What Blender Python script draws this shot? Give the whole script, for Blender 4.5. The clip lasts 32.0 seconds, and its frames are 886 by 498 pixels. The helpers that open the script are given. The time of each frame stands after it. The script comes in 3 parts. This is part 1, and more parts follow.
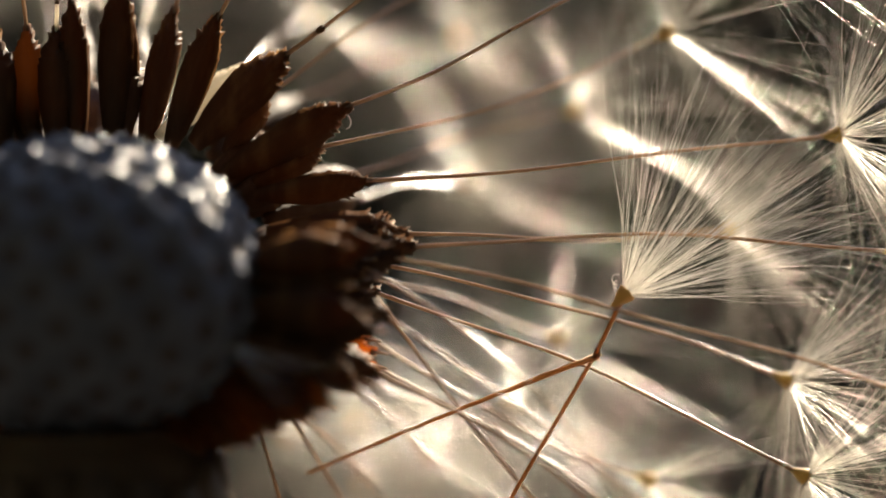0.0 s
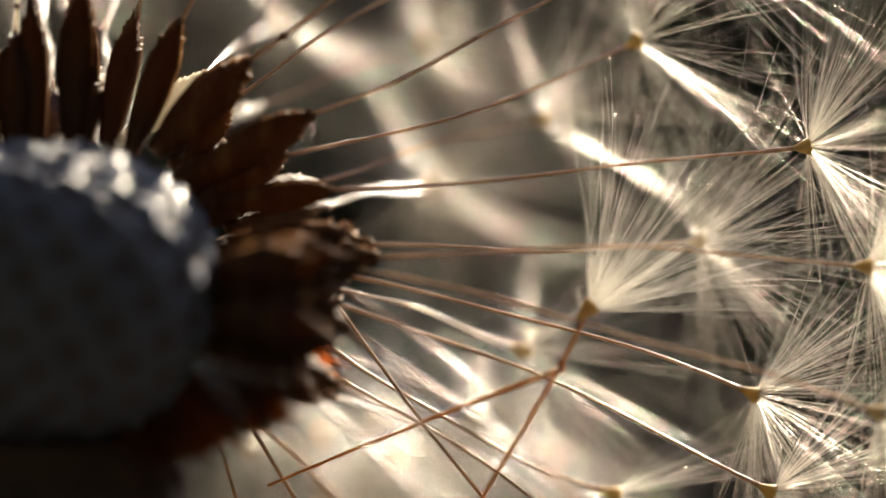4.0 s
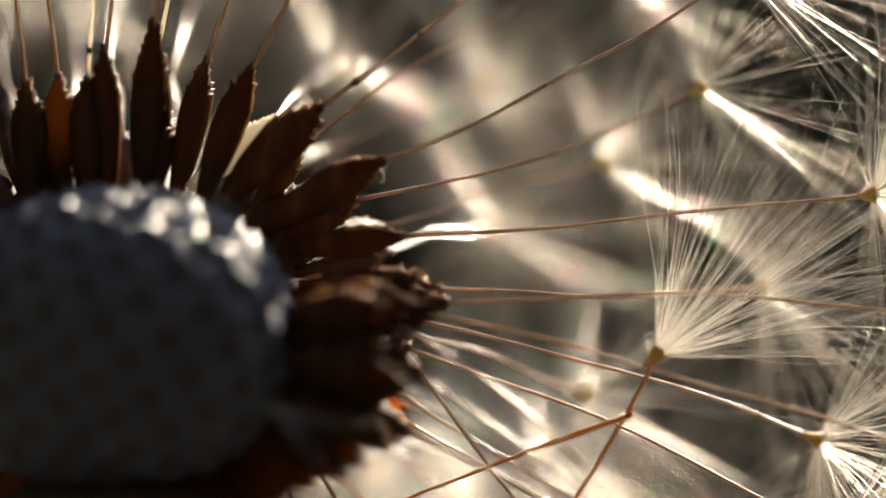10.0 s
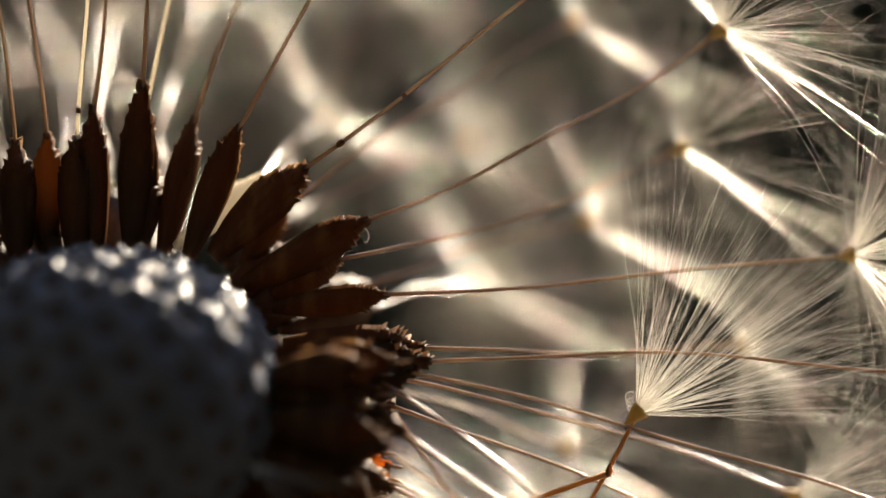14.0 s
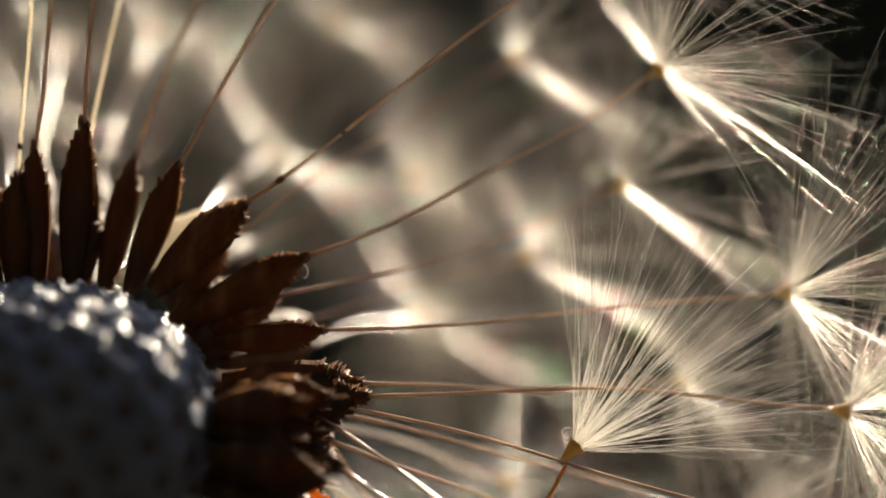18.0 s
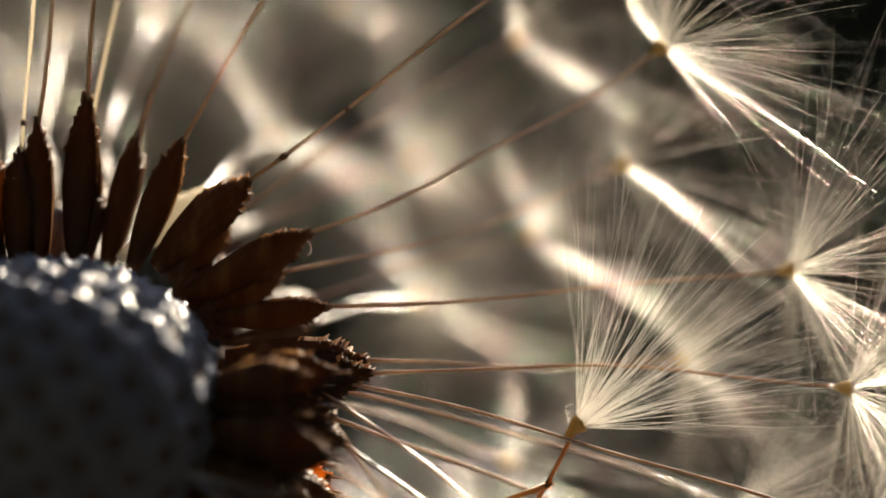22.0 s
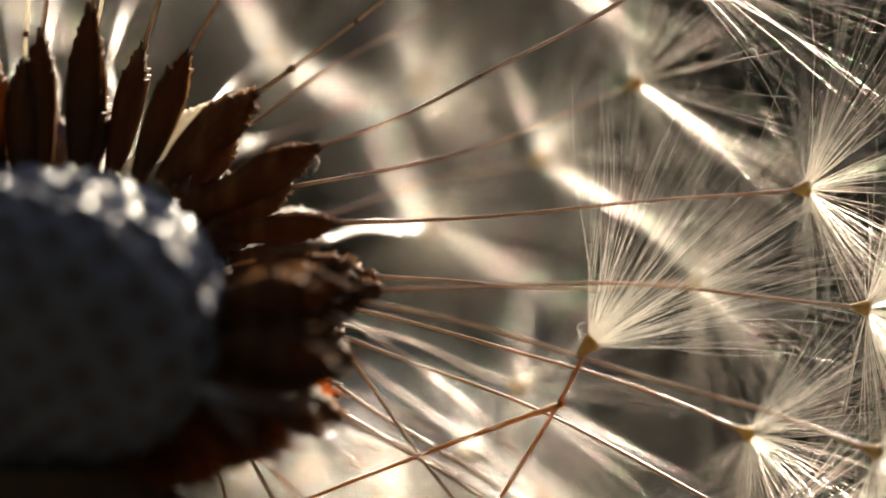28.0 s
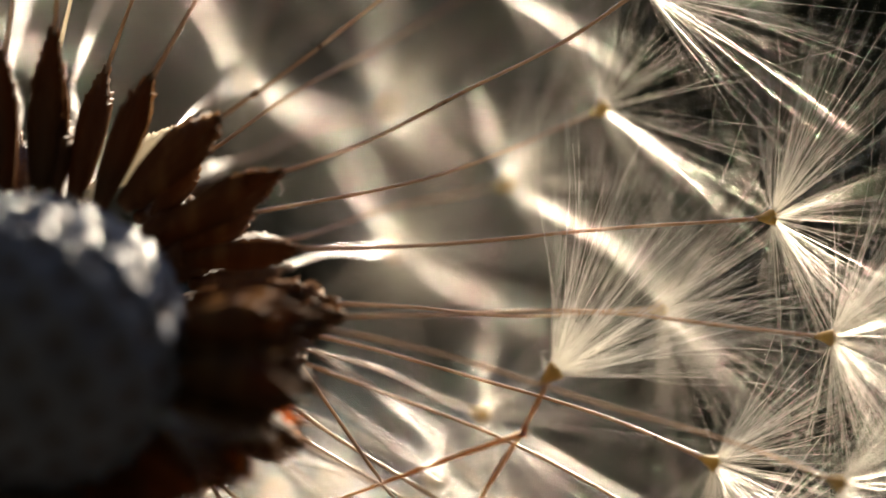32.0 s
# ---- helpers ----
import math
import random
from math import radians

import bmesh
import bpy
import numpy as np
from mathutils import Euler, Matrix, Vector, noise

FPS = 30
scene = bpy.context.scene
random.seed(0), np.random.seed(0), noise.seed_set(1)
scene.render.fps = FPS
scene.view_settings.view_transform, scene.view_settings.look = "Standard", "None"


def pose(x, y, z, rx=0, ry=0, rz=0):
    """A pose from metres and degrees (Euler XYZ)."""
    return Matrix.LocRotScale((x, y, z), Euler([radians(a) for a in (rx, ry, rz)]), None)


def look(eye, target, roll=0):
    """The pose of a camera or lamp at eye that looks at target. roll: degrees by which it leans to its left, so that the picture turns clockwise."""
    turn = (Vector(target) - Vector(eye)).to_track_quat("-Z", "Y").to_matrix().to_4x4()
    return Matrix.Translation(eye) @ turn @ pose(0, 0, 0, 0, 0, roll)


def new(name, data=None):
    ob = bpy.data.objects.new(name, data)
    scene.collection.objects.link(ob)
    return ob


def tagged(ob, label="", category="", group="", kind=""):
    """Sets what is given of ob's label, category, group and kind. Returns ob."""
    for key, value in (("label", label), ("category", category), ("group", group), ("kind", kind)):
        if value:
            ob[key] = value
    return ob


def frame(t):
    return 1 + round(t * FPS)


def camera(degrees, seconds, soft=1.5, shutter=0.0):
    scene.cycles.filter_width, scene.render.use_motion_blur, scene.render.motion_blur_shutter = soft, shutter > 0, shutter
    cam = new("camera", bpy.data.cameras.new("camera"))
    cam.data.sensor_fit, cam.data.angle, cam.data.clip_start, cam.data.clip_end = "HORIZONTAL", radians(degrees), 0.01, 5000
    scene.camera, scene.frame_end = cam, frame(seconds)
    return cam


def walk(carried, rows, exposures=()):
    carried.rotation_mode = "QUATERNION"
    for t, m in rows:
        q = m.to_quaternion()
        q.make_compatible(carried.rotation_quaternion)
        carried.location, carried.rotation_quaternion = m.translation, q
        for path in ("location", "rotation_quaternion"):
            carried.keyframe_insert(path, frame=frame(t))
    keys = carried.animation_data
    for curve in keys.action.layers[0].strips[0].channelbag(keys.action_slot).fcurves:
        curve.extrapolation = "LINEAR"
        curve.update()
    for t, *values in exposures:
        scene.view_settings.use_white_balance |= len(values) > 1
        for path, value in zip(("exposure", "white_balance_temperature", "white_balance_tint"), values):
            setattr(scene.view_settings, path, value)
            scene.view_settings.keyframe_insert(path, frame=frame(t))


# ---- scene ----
# A half-stripped dandelion clock in backlight, seen very close. Plan in millimetres, MM turns it into metres.
MM = 0.001
cam = camera(15.266, 32.0)
cam.data.dof.use_dof = True
cam.data.dof.focus_distance = 0.0907
cam.data.dof.aperture_fstop = 17.0

PATH = [
    (0, pose(0.001146, -0.090154, -0.001163, 89.540, 1.030, 0.972)),
    (0.5, pose(0.001169, -0.090060, -0.000964, 89.391, 0.966, 1.012)),
    (1, pose(0.001141, -0.089929, -0.000812, 89.357, 0.873, 1.023)),
    (1.5, pose(0.001385, -0.089848, -0.000403, 89.174, 0.757, 1.112)),
    (2, pose(0.001531, -0.089666, -0.000204, 89.185, 0.820, 1.010)),
    (2.5, pose(0.001751, -0.089443, -0.000085, 89.192, 0.755, 1.072)),
    (3, pose(0.001981, -0.089242, 0.000064, 89.128, 0.698, 1.016)),
    (3.5, pose(0.002077, -0.089054, -0.000298, 89.323, 0.651, 0.940)),
    (5.5, pose(0.001325, -0.088484, -0.001170, 89.499, 0.504, 0.830)),
    (6, pose(0.001029, -0.088333, -0.001163, 89.504, 0.508, 0.713)),
    (6.5, pose(0.000639, -0.088324, -0.001404, 89.555, 0.489, 0.575)),
    (7, pose(0.000233, -0.088225, -0.001452, 89.481, 0.483, 0.521)),
    (7.5, pose(0.000039, -0.088260, -0.001266, 89.371, 0.355, 0.543)),
    (8, pose(-0.000339, -0.088377, -0.001174, 89.405, 0.292, 0.448)),
    (8.5, pose(-0.000971, -0.088530, -0.000707, 89.496, 0.297, 0.146)),
    (9, pose(-0.001040, -0.088823, 0.000169, 89.382, 0.107, 0.268)),
    (9.5, pose(-0.000739, -0.089298, 0.000557, 89.394, 0.187, 0.330)),
    (10, pose(-0.001008, -0.089523, 0.000474, 89.469, 0.258, 0.166)),
    (10.5, pose(-0.001141, -0.089590, 0.000694, 89.427, 0.026, 0.299)),
    (11, pose(-0.000648, -0.089750, 0.001167, 89.323, 0.034, 0.478)),
    (11.5, pose(-0.000647, -0.089872, 0.000914, 89.498, 0.039, 0.331)),
    (12, pose(-0.000800, -0.090133, 0.000773, 89.730, 0.091, 0.111)),
    (12.5, pose(-0.000896, -0.090323, 0.001067, 89.777, -0.045, 0.113)),
    (13, pose(-0.000636, -0.090482, 0.001504, 89.712, -0.017, 0.159)),
    (13.5, pose(-0.000791, -0.090619, 0.001647, 89.775, -0.018, 0.106)),
    (14, pose(-0.000590, -0.090661, 0.001904, 89.594, 0.029, 0.143)),
    (14.5, pose(-0.000634, -0.090749, 0.001853, 89.663, 0.079, 0.017)),
    (16.5, pose(0.000018, -0.090931, 0.002480, 89.697, -0.009, 0.018)),
    (17, pose(0.000294, -0.091077, 0.002563, 89.830, -0.090, -0.083)),
    (17.5, pose(0.000445, -0.091252, 0.002230, 90.052, -0.075, -0.212)),
    (18, pose(0.000647, -0.091362, 0.001974, 90.181, -0.148, -0.146)),
    (18.5, pose(0.000490, -0.091427, 0.001886, 90.230, -0.097, -0.203)),
    (19, pose(0.000327, -0.091337, 0.001885, 90.204, -0.211, -0.088)),
    (19.5, pose(0.000476, -0.091366, 0.001612, 90.268, -0.194, -0.067)),
    (20, pose(0.000012, -0.091614, 0.001013, 90.437, -0.106, -0.454)),
    (20.5, pose(-0.000141, -0.091500, 0.001188, 90.324, -0.241, -0.290)),
    (21, pose(0.000259, -0.091348, 0.001199, 90.322, -0.231, -0.197)),
    (21.5, pose(0.000046, -0.091403, 0.001146, 90.321, -0.166, -0.322)),
    (22, pose(0.000195, -0.091339, 0.000846, 90.487, -0.215, -0.375)),
    (22.5, pose(0.000100, -0.091224, 0.000752, 90.497, -0.219, -0.404)),
    (23, pose(0.000168, -0.091107, 0.000556, 90.477, -0.352, -0.435)),
    (23.5, pose(0.000080, -0.090910, 0.000056, 90.639, -0.382, -0.554)),
    (24, pose(-0.000420, -0.090690, -0.000710, 90.776, -0.335, -0.739)),
    (24.5, pose(-0.000852, -0.090506, -0.001757, 91.024, -0.393, -0.878)),
    (25, pose(-0.000948, -0.090295, -0.001918, 90.948, -0.427, -0.999)),
    (25.5, pose(-0.000970, -0.089986, -0.001611, 90.849, -0.410, -0.976)),
    (27.5, pose(-0.000675, -0.089768, -0.001830, 90.827, -0.436, -0.796)),
    (28, pose(-0.000648, -0.089615, -0.001860, 90.750, -0.406, -0.754)),
    (28.5, pose(-0.000920, -0.089431, -0.001808, 90.686, -0.503, -0.741)),
    (29, pose(-0.000794, -0.089279, -0.001847, 90.736, -0.536, -0.778)),
    (29.5, pose(-0.000414, -0.089022, -0.001737, 90.774, -0.619, -0.635)),
    (30, pose(-0.000230, -0.089048, -0.001433, 90.657, -0.695, -0.600)),
    (30.5, pose(-0.000079, -0.089121, -0.001228, 90.633, -0.641, -0.647)),
    (31, pose(-0.000041, -0.089111, -0.000934, 90.547, -0.677, -0.705)),
    (31.5, pose(-0.000014, -0.089107, -0.001151, 90.740, -0.703, -0.825)),
    (32, pose(0.000259, -0.089138, -0.001158, 90.779, -0.732, -0.813)),
]

walk(cam, PATH)

# ---- light ----
SUN_AZIMUTH, SUN_ELEVATION = 27.0, 32.0
world = bpy.data.worlds.new("world")
world.use_nodes = True
scene.world = world
sky = world.node_tree.nodes.new("ShaderNodeTexSky")
sky.sky_type, sky.sun_disc = "NISHITA", False
sky.sun_elevation, sky.sun_rotation = radians(SUN_ELEVATION), radians(SUN_AZIMUTH)
background = world.node_tree.nodes["Background"]
background.inputs["Strength"].default_value = 0.05
world.node_tree.links.new(sky.outputs["Color"], background.inputs["Color"])

sun_data = bpy.data.lights.new("sun", "SUN")
sun_data.energy, sun_data.angle, sun_data.color = 5.0, radians(0.53), (1.0, 0.86, 0.66)
sun = new("sun", sun_data)
SUN_WAY = Vector((math.sin(radians(SUN_AZIMUTH)) * math.cos(radians(SUN_ELEVATION)),
                  math.cos(radians(SUN_AZIMUTH)) * math.cos(radians(SUN_ELEVATION)),
                  math.sin(radians(SUN_ELEVATION))))
sun.matrix_basis = look(SUN_WAY * 2.0, (0, 0, 0))
scene.view_settings.exposure = 2.36


# ---- materials ----
def material(name, **values):
    """A node material: its nodes, links and Principled shader."""
    m = bpy.data.materials.new(name)
    m.use_nodes = True
    shader = m.node_tree.nodes["Principled BSDF"]
    for key, value in values.items():
        shader.inputs[key.replace("_", " ")].default_value = value
    return m, m.node_tree.nodes, m.node_tree.links, shader


def noise_ramp(nodes, links, scale, stops, detail=4.0, stretch=(1, 1, 1)):
    """Object-space noise through a colour ramp."""
    place = nodes.new("ShaderNodeTexCoord")
    mapping = nodes.new("ShaderNodeMapping")
    mapping.inputs["Scale"].default_value = stretch
    texture = nodes.new("ShaderNodeTexNoise")
    texture.inputs["Scale"].default_value = scale
    texture.inputs["Detail"].default_value = detail
    ramp = nodes.new("ShaderNodeValToRGB")
    links.new(place.outputs["Object"], mapping.inputs["Vector"])
    links.new(mapping.outputs["Vector"], texture.inputs["Vector"])
    links.new(texture.outputs["Fac"], ramp.inputs["Fac"])
    while len(ramp.color_ramp.elements) < len(stops):
        ramp.color_ramp.elements.new(0.5)
    for element, (at, colour) in zip(ramp.color_ramp.elements, stops):
        element.position, element.color = at, (*colour, 1)
    return texture, ramp


def add_bump(nodes, links, shader, texture, strength, distance):
    bump = nodes.new("ShaderNodeBump")
    bump.inputs["Strength"].default_value = strength
    bump.inputs["Distance"].default_value = distance
    links.new(texture.outputs["Fac"], bump.inputs["Height"])
    links.new(bump.outputs["Normal"], shader.inputs["Normal"])


def translucent_mix(m, nodes, links, shader, colour, share):
    """Light that passes through thin dry tissue."""
    through_light = nodes.new("ShaderNodeBsdfTranslucent")
    through_light.inputs["Color"].default_value = (*colour, 1)
    mix = nodes.new("ShaderNodeMixShader")
    mix.inputs["Fac"].default_value = share
    links.new(shader.outputs["BSDF"], mix.inputs[1])
    links.new(through_light.outputs["BSDF"], mix.inputs[2])
    links.new(mix.outputs["Shader"], nodes["Material Output"].inputs["Surface"])


def make_hair(name, tints):
    """Silky, nearly clear fibre: a strong sheen with faint interference colours painted into its tint, little body."""
    m, nodes, links, shader = material(name, Base_Color=(0.76, 0.73, 0.68, 1), Roughness=0.35, IOR=1.55)
    translucent_mix(m, nodes, links, shader, (0.76, 0.73, 0.67), 0.42)
    place = nodes.new("ShaderNodeTexCoord")
    reach = nodes.new("ShaderNodeVectorMath")
    reach.operation = "LENGTH"
    bands = nodes.new("ShaderNodeTexNoise")
    bands.noise_dimensions = "1D"
    bands.inputs["Scale"].default_value, bands.inputs["Detail"].default_value = 2400.0, 2.0
    ramp = nodes.new("ShaderNodeValToRGB")
    for _ in range(3):
        ramp.color_ramp.elements.new(0.5)
    for element, (at, colour) in zip(ramp.color_ramp.elements, tints):
        element.position, element.color = at, (*colour, 1)
    links.new(place.outputs["Object"], reach.inputs[0])
    shift = nodes.new("ShaderNodeMath")
    shift.inputs[1].default_value = 0.013
    links.new(reach.outputs["Value"], shift.inputs[0])
    links.new(shift.outputs["Value"], bands.inputs["W"])
    grow = nodes.new("ShaderNodeMapRange")
    grow.inputs["From Min"].default_value, grow.inputs["From Max"].default_value = 0.0016, 0.0046
    links.new(reach.outputs["Value"], grow.inputs["Value"])
    centred = nodes.new("ShaderNodeMath")
    centred.inputs[1].default_value = -0.49
    links.new(bands.outputs["Fac"], centred.inputs[0])
    level = nodes.new("ShaderNodeMath")
    level.operation = "MULTIPLY_ADD"
    links.new(centred.outputs["Value"], level.inputs[0])
    links.new(grow.outputs["Result"], level.inputs[1])
    level.inputs[2].default_value = 0.49
    links.new(level.outputs["Value"], ramp.inputs["Fac"])
    sheen = nodes.new("ShaderNodeBsdfGlossy")
    sheen.distribution = "BECKMANN"
    sheen.inputs["Roughness"].default_value = 0.31
    links.new(ramp.outputs["Color"], sheen.inputs["Color"])
    clear = nodes.new("ShaderNodeBsdfTransparent")
    body = nodes.new("ShaderNodeMixShader")
    body.inputs["Fac"].default_value = 0.83
    both = nodes.new("ShaderNodeMixShader")
    both.inputs["Fac"].default_value = 0.32
    output = nodes["Material Output"]
    links.new(output.inputs["Surface"].links[0].from_socket, body.inputs[1])
    links.new(clear.outputs["BSDF"], body.inputs[2])
    links.new(body.outputs["Shader"], both.inputs[1])
    links.new(sheen.outputs["BSDF"], both.inputs[2])
    links.new(both.outputs["Shader"], output.inputs["Surface"])
    return m


def make_beak():
    m, nodes, links, shader = material("seed_stalk", Roughness=0.22, IOR=1.55, Specular_IOR_Level=0.8)
    texture, ramp = noise_ramp(nodes, links, 700.0, [(0.3, (0.10, 0.046, 0.022)), (0.55, (0.26, 0.155, 0.085)), (0.78, (0.54, 0.40, 0.25))])
    links.new(ramp.outputs["Color"], shader.inputs["Base Color"])
    add_bump(nodes, links, shader, texture, 0.5, 0.00003)
    translucent_mix(m, nodes, links, shader, (0.62, 0.43, 0.27), 0.20)
    return m


def make_achene(name="seed_husk", glow=(0.40, 0.175, 0.055), share=0.115):
    m, nodes, links, shader = material(name, Roughness=0.56, IOR=1.35, Specular_IOR_Level=0.25)
    texture, ramp = noise_ramp(nodes, links, 1500.0, [(0.25, (0.024, 0.012, 0.006)), (0.55, (0.056, 0.026, 0.011)), (0.8, (0.18, 0.092, 0.034))], stretch=(1, 1, 0.25))
    links.new(ramp.outputs["Color"], shader.inputs["Base Color"])
    add_bump(nodes, links, shader, texture, 0.6, 0.00004)
    translucent_mix(m, nodes, links, shader, glow, share)
    return m


def make_plain(name, stops, scale, roughness, bump=0.4, depth=0.00004, glow=None, gloss=0.5):
    m, nodes, links, shader = material(name, Roughness=roughness, IOR=1.45, Specular_IOR_Level=gloss)
    texture, ramp = noise_ramp(nodes, links, scale, stops)
    links.new(ramp.outputs["Color"], shader.inputs["Base Color"])
    add_bump(nodes, links, shader, texture, bump, depth)
    if glow:
        translucent_mix(m, nodes, links, shader, glow[0], glow[1])
    return m


HAIR = make_hair("pappus_hair", [(0.33, (0.34, 0.78, 0.48)), (0.44, (0.80, 0.77, 0.70)), (0.51, (0.92, 0.88, 0.80)), (0.58, (0.96, 0.50, 0.58)), (0.70, (0.56, 0.54, 0.52))])
FAN_HAIR = make_hair("silver_hair", [(0.32, (0.70, 0.78, 0.70)), (0.43, (0.84, 0.82, 0.77)), (0.51, (0.95, 0.92, 0.86)), (0.58, (0.92, 0.82, 0.80)), (0.70, (0.66, 0.64, 0.61))])
BEAK, ACHENE = make_beak(), make_achene()
GOLDEN_HUSK = make_achene("golden_husk", (0.50, 0.23, 0.055), 0.22)
FLANK_HUSK = make_achene("reddish_husk", (0.42, 0.15, 0.045), 0.12)
THIN_HUSK = make_achene("thin_orange_husk", (0.78, 0.34, 0.08), 0.50)
PALE = make_plain("pale_husk", [(0.3, (0.55, 0.48, 0.38)), (0.7, (0.74, 0.68, 0.58))], 900.0, 0.4, glow=((0.80, 0.74, 0.62), 0.6))
HUB = make_plain("pappus_disc", [(0.3, (0.32, 0.18, 0.035)), (0.7, (0.54, 0.36, 0.10))], 1800.0, 0.5, glow=((0.5, 0.36, 0.10), 0.25))
# Whitish dome; its shade and sky-blue cast are put into the base colour.
SHADED_FLESH = make_plain("shaded_receptacle_skin", [(0.3, (0.088, 0.094, 0.118)), (0.7, (0.135, 0.142, 0.17))], 1200.0, 0.28, 0.2, gloss=0.045)
SCAR = make_plain("scar_brown", [(0.3, (0.03, 0.018, 0.014)), (0.7, (0.07, 0.042, 0.032))], 2500.0, 0.7)
BEAD = material("dew_bead", Base_Color=(1, 1, 1, 1), Roughness=0.04, IOR=1.33, Transmission_Weight=1.0)[0]
STICK = make_plain("broken_stalk_orange", [(0.3, (0.32, 0.14, 0.03)), (0.7, (0.60, 0.33, 0.09))], 900.0, 0.45, glow=((0.55, 0.26, 0.08), 0.25))
BRACT = make_plain("dry_bract", [(0.3, (0.055, 0.036, 0.02)), (0.6, (0.10, 0.072, 0.038)), (0.8, (0.17, 0.10, 0.045))], 500.0, 0.6, glow=((0.45, 0.17, 0.04), 0.22))
STEM = make_plain("hollow_stem", [(0.3, (0.10, 0.09, 0.05)), (0.7, (0.18, 0.13, 0.09))], 400.0, 0.5)
# Soil out of view, kept near black so little sunlight bounces up.
SOIL = make_plain("meadow_ground", [(0.35, (0.005, 0.0045, 0.004)), (0.6, (0.010, 0.009, 0.007)), (0.8, (0.020, 0.017, 0.012))], 9.0, 0.9, 0.8, 0.02)
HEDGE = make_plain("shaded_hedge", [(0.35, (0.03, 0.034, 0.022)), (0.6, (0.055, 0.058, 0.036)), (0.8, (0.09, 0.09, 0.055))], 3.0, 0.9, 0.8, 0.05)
# Darker hedge copy for the unseen camera side, so it bounces less sunlight.
FILL_CUT_HEDGE = make_plain("fill_cut_hedge", [(0.35, (0.003, 0.004, 0.003)), (0.6, (0.006, 0.008, 0.006)), (0.8, (0.012, 0.014, 0.011))], 3.0, 0.9, 0.8, 0.05)


# ---- mesh helpers (millimetres in, metres out) ----
def mesh_of(name, verts, faces, mat):
    data = bpy.data.meshes.new(name)
    data.from_pydata([tuple(v) for v in (np.asarray(verts) * MM).tolist()], [], faces)
    data.polygons.foreach_set("use_smooth", [True] * len(data.polygons))
    data.materials.append(mat)
    data.update()
    return data


def part(name, data, parent, label="", at=(0, 0, 0)):
    ob = new(name, data)
    ob.parent = parent
    ob.location = Vector(at) * MM
    if label:
        ob["label"] = label
    return ob


def base_empty(name, at):
    ob = new(name)
    ob.empty_display_size = 0.001
    ob.location = Vector(at) * MM
    return ob


def frame_of(way):
    """Two directions square to way."""
    way = np.asarray(way, float)
    way = way / np.linalg.norm(way)
    side = np.cross(way, (0, 0, 1) if abs(way[2]) < 0.9 else (1, 0, 0))
    side /= np.linalg.norm(side)
    return way, side, np.cross(way, side)


def sweep(path, radii, sides, closed_ends=True):
    """A round tube along a path."""
    path = np.asarray(path, float)
    verts, faces = [], []
    way = np.gradient(path, axis=0)
    _, side, _ = frame_of(way[0])
    turn = np.linspace(0, 2 * math.pi, sides, endpoint=False)
    for p, w, r in zip(path, way, radii):
        w = w / np.linalg.norm(w)
        side = side - w * (side @ w)
        side /= np.linalg.norm(side)
        other = np.cross(w, side)
        verts += [p + r * (math.cos(a) * side + math.sin(a) * other) for a in turn]
    for i in range(len(path) - 1):
        for j in range(sides):
            k = (j + 1) % sides
            faces.append((i * sides + j, i * sides + k, (i + 1) * sides + k, (i + 1) * sides + j))
    if closed_ends:
        faces.append(tuple(range(sides))[::-1])
        faces.append(tuple(range((len(path) - 1) * sides, len(path) * sides)))
    return verts, faces


def join(pieces):
    verts, faces = [], []
    for v, f in pieces:
        n = len(verts)
        verts += list(v)
        faces += [tuple(i + n for i in face) for face in f]
    return verts, faces


def bend(a, b, bow, steps, wobble, rng):
    """A line from a to b, bowed upwards in the middle, slightly uneven."""
    a, b = np.asarray(a, float), np.asarray(b, float)
    way, side, _ = frame_of(b - a)
    up = np.cross(side, way)
    if up[2] < 0:
        up = -up
    s = np.linspace(0, 1, steps)[:, None]
    uneven = np.sin(s * rng.uniform(5, 9) + rng.uniform(0, 6)) * s * (1 - s) * wobble
    lean = rng.uniform(-1, 1)
    return a + (b - a) * s + up * (4 * s * (1 - s) * bow + uneven) + side * uneven * lean


# ---- the parts of a seed ----
def achene_shape(length, width, rng, fine):
    """A ribbed, flattened husk along +z, with rows of teeth on its ribs towards the tip."""
    rows = np.concatenate([np.linspace(0, 0.5, 7)[:-1], np.linspace(0.5, 1.0, 34 if fine else 26)])
    around, ribs = 24, 12
    flat, skew, broad = rng.uniform(0.5, 0.65), rng.uniform(-0.07, 0.07), rng.uniform(0.5, 0.62)
    verts, faces = [], []
    for i, s in enumerate(rows):
        swell = np.interp(s, [0, 0.08, 0.28, broad, 0.70, 0.80, 0.88, 0.94, 1], [0.36, 0.50, 0.80, 1.0, 0.93, 0.70, 0.43, 0.24, 0.10])
        for j in range(around):
            a = 2 * math.pi * j / around
            rib = j % 2 == 0
            r = swell * width / 2 * (1.05 if rib else 0.82)
            z = s * length
            if s > 0.6 and rib and rng.random() < 0.45 and s < 0.99:
                tooth = (0.02 + 0.10 * rng.random() ** 2) * width * min(1, (s - 0.55) * 5)
                r, z = r + tooth, z + tooth * 1.3
            verts.append(np.array([r * math.cos(a) + skew * width * math.sin(s * 3), r * flat * math.sin(a), z]))
    n = len(rows)
    for i in range(n - 1):
        for j in range(around):
            k = (j + 1) % around
            faces.append((i * around + j, i * around + k, (i + 1) * around + k, (i + 1) * around + j))
    faces.append(tuple(range(around))[::-1])
    faces.append(tuple(range((n - 1) * around, n * around)))
    return verts, faces


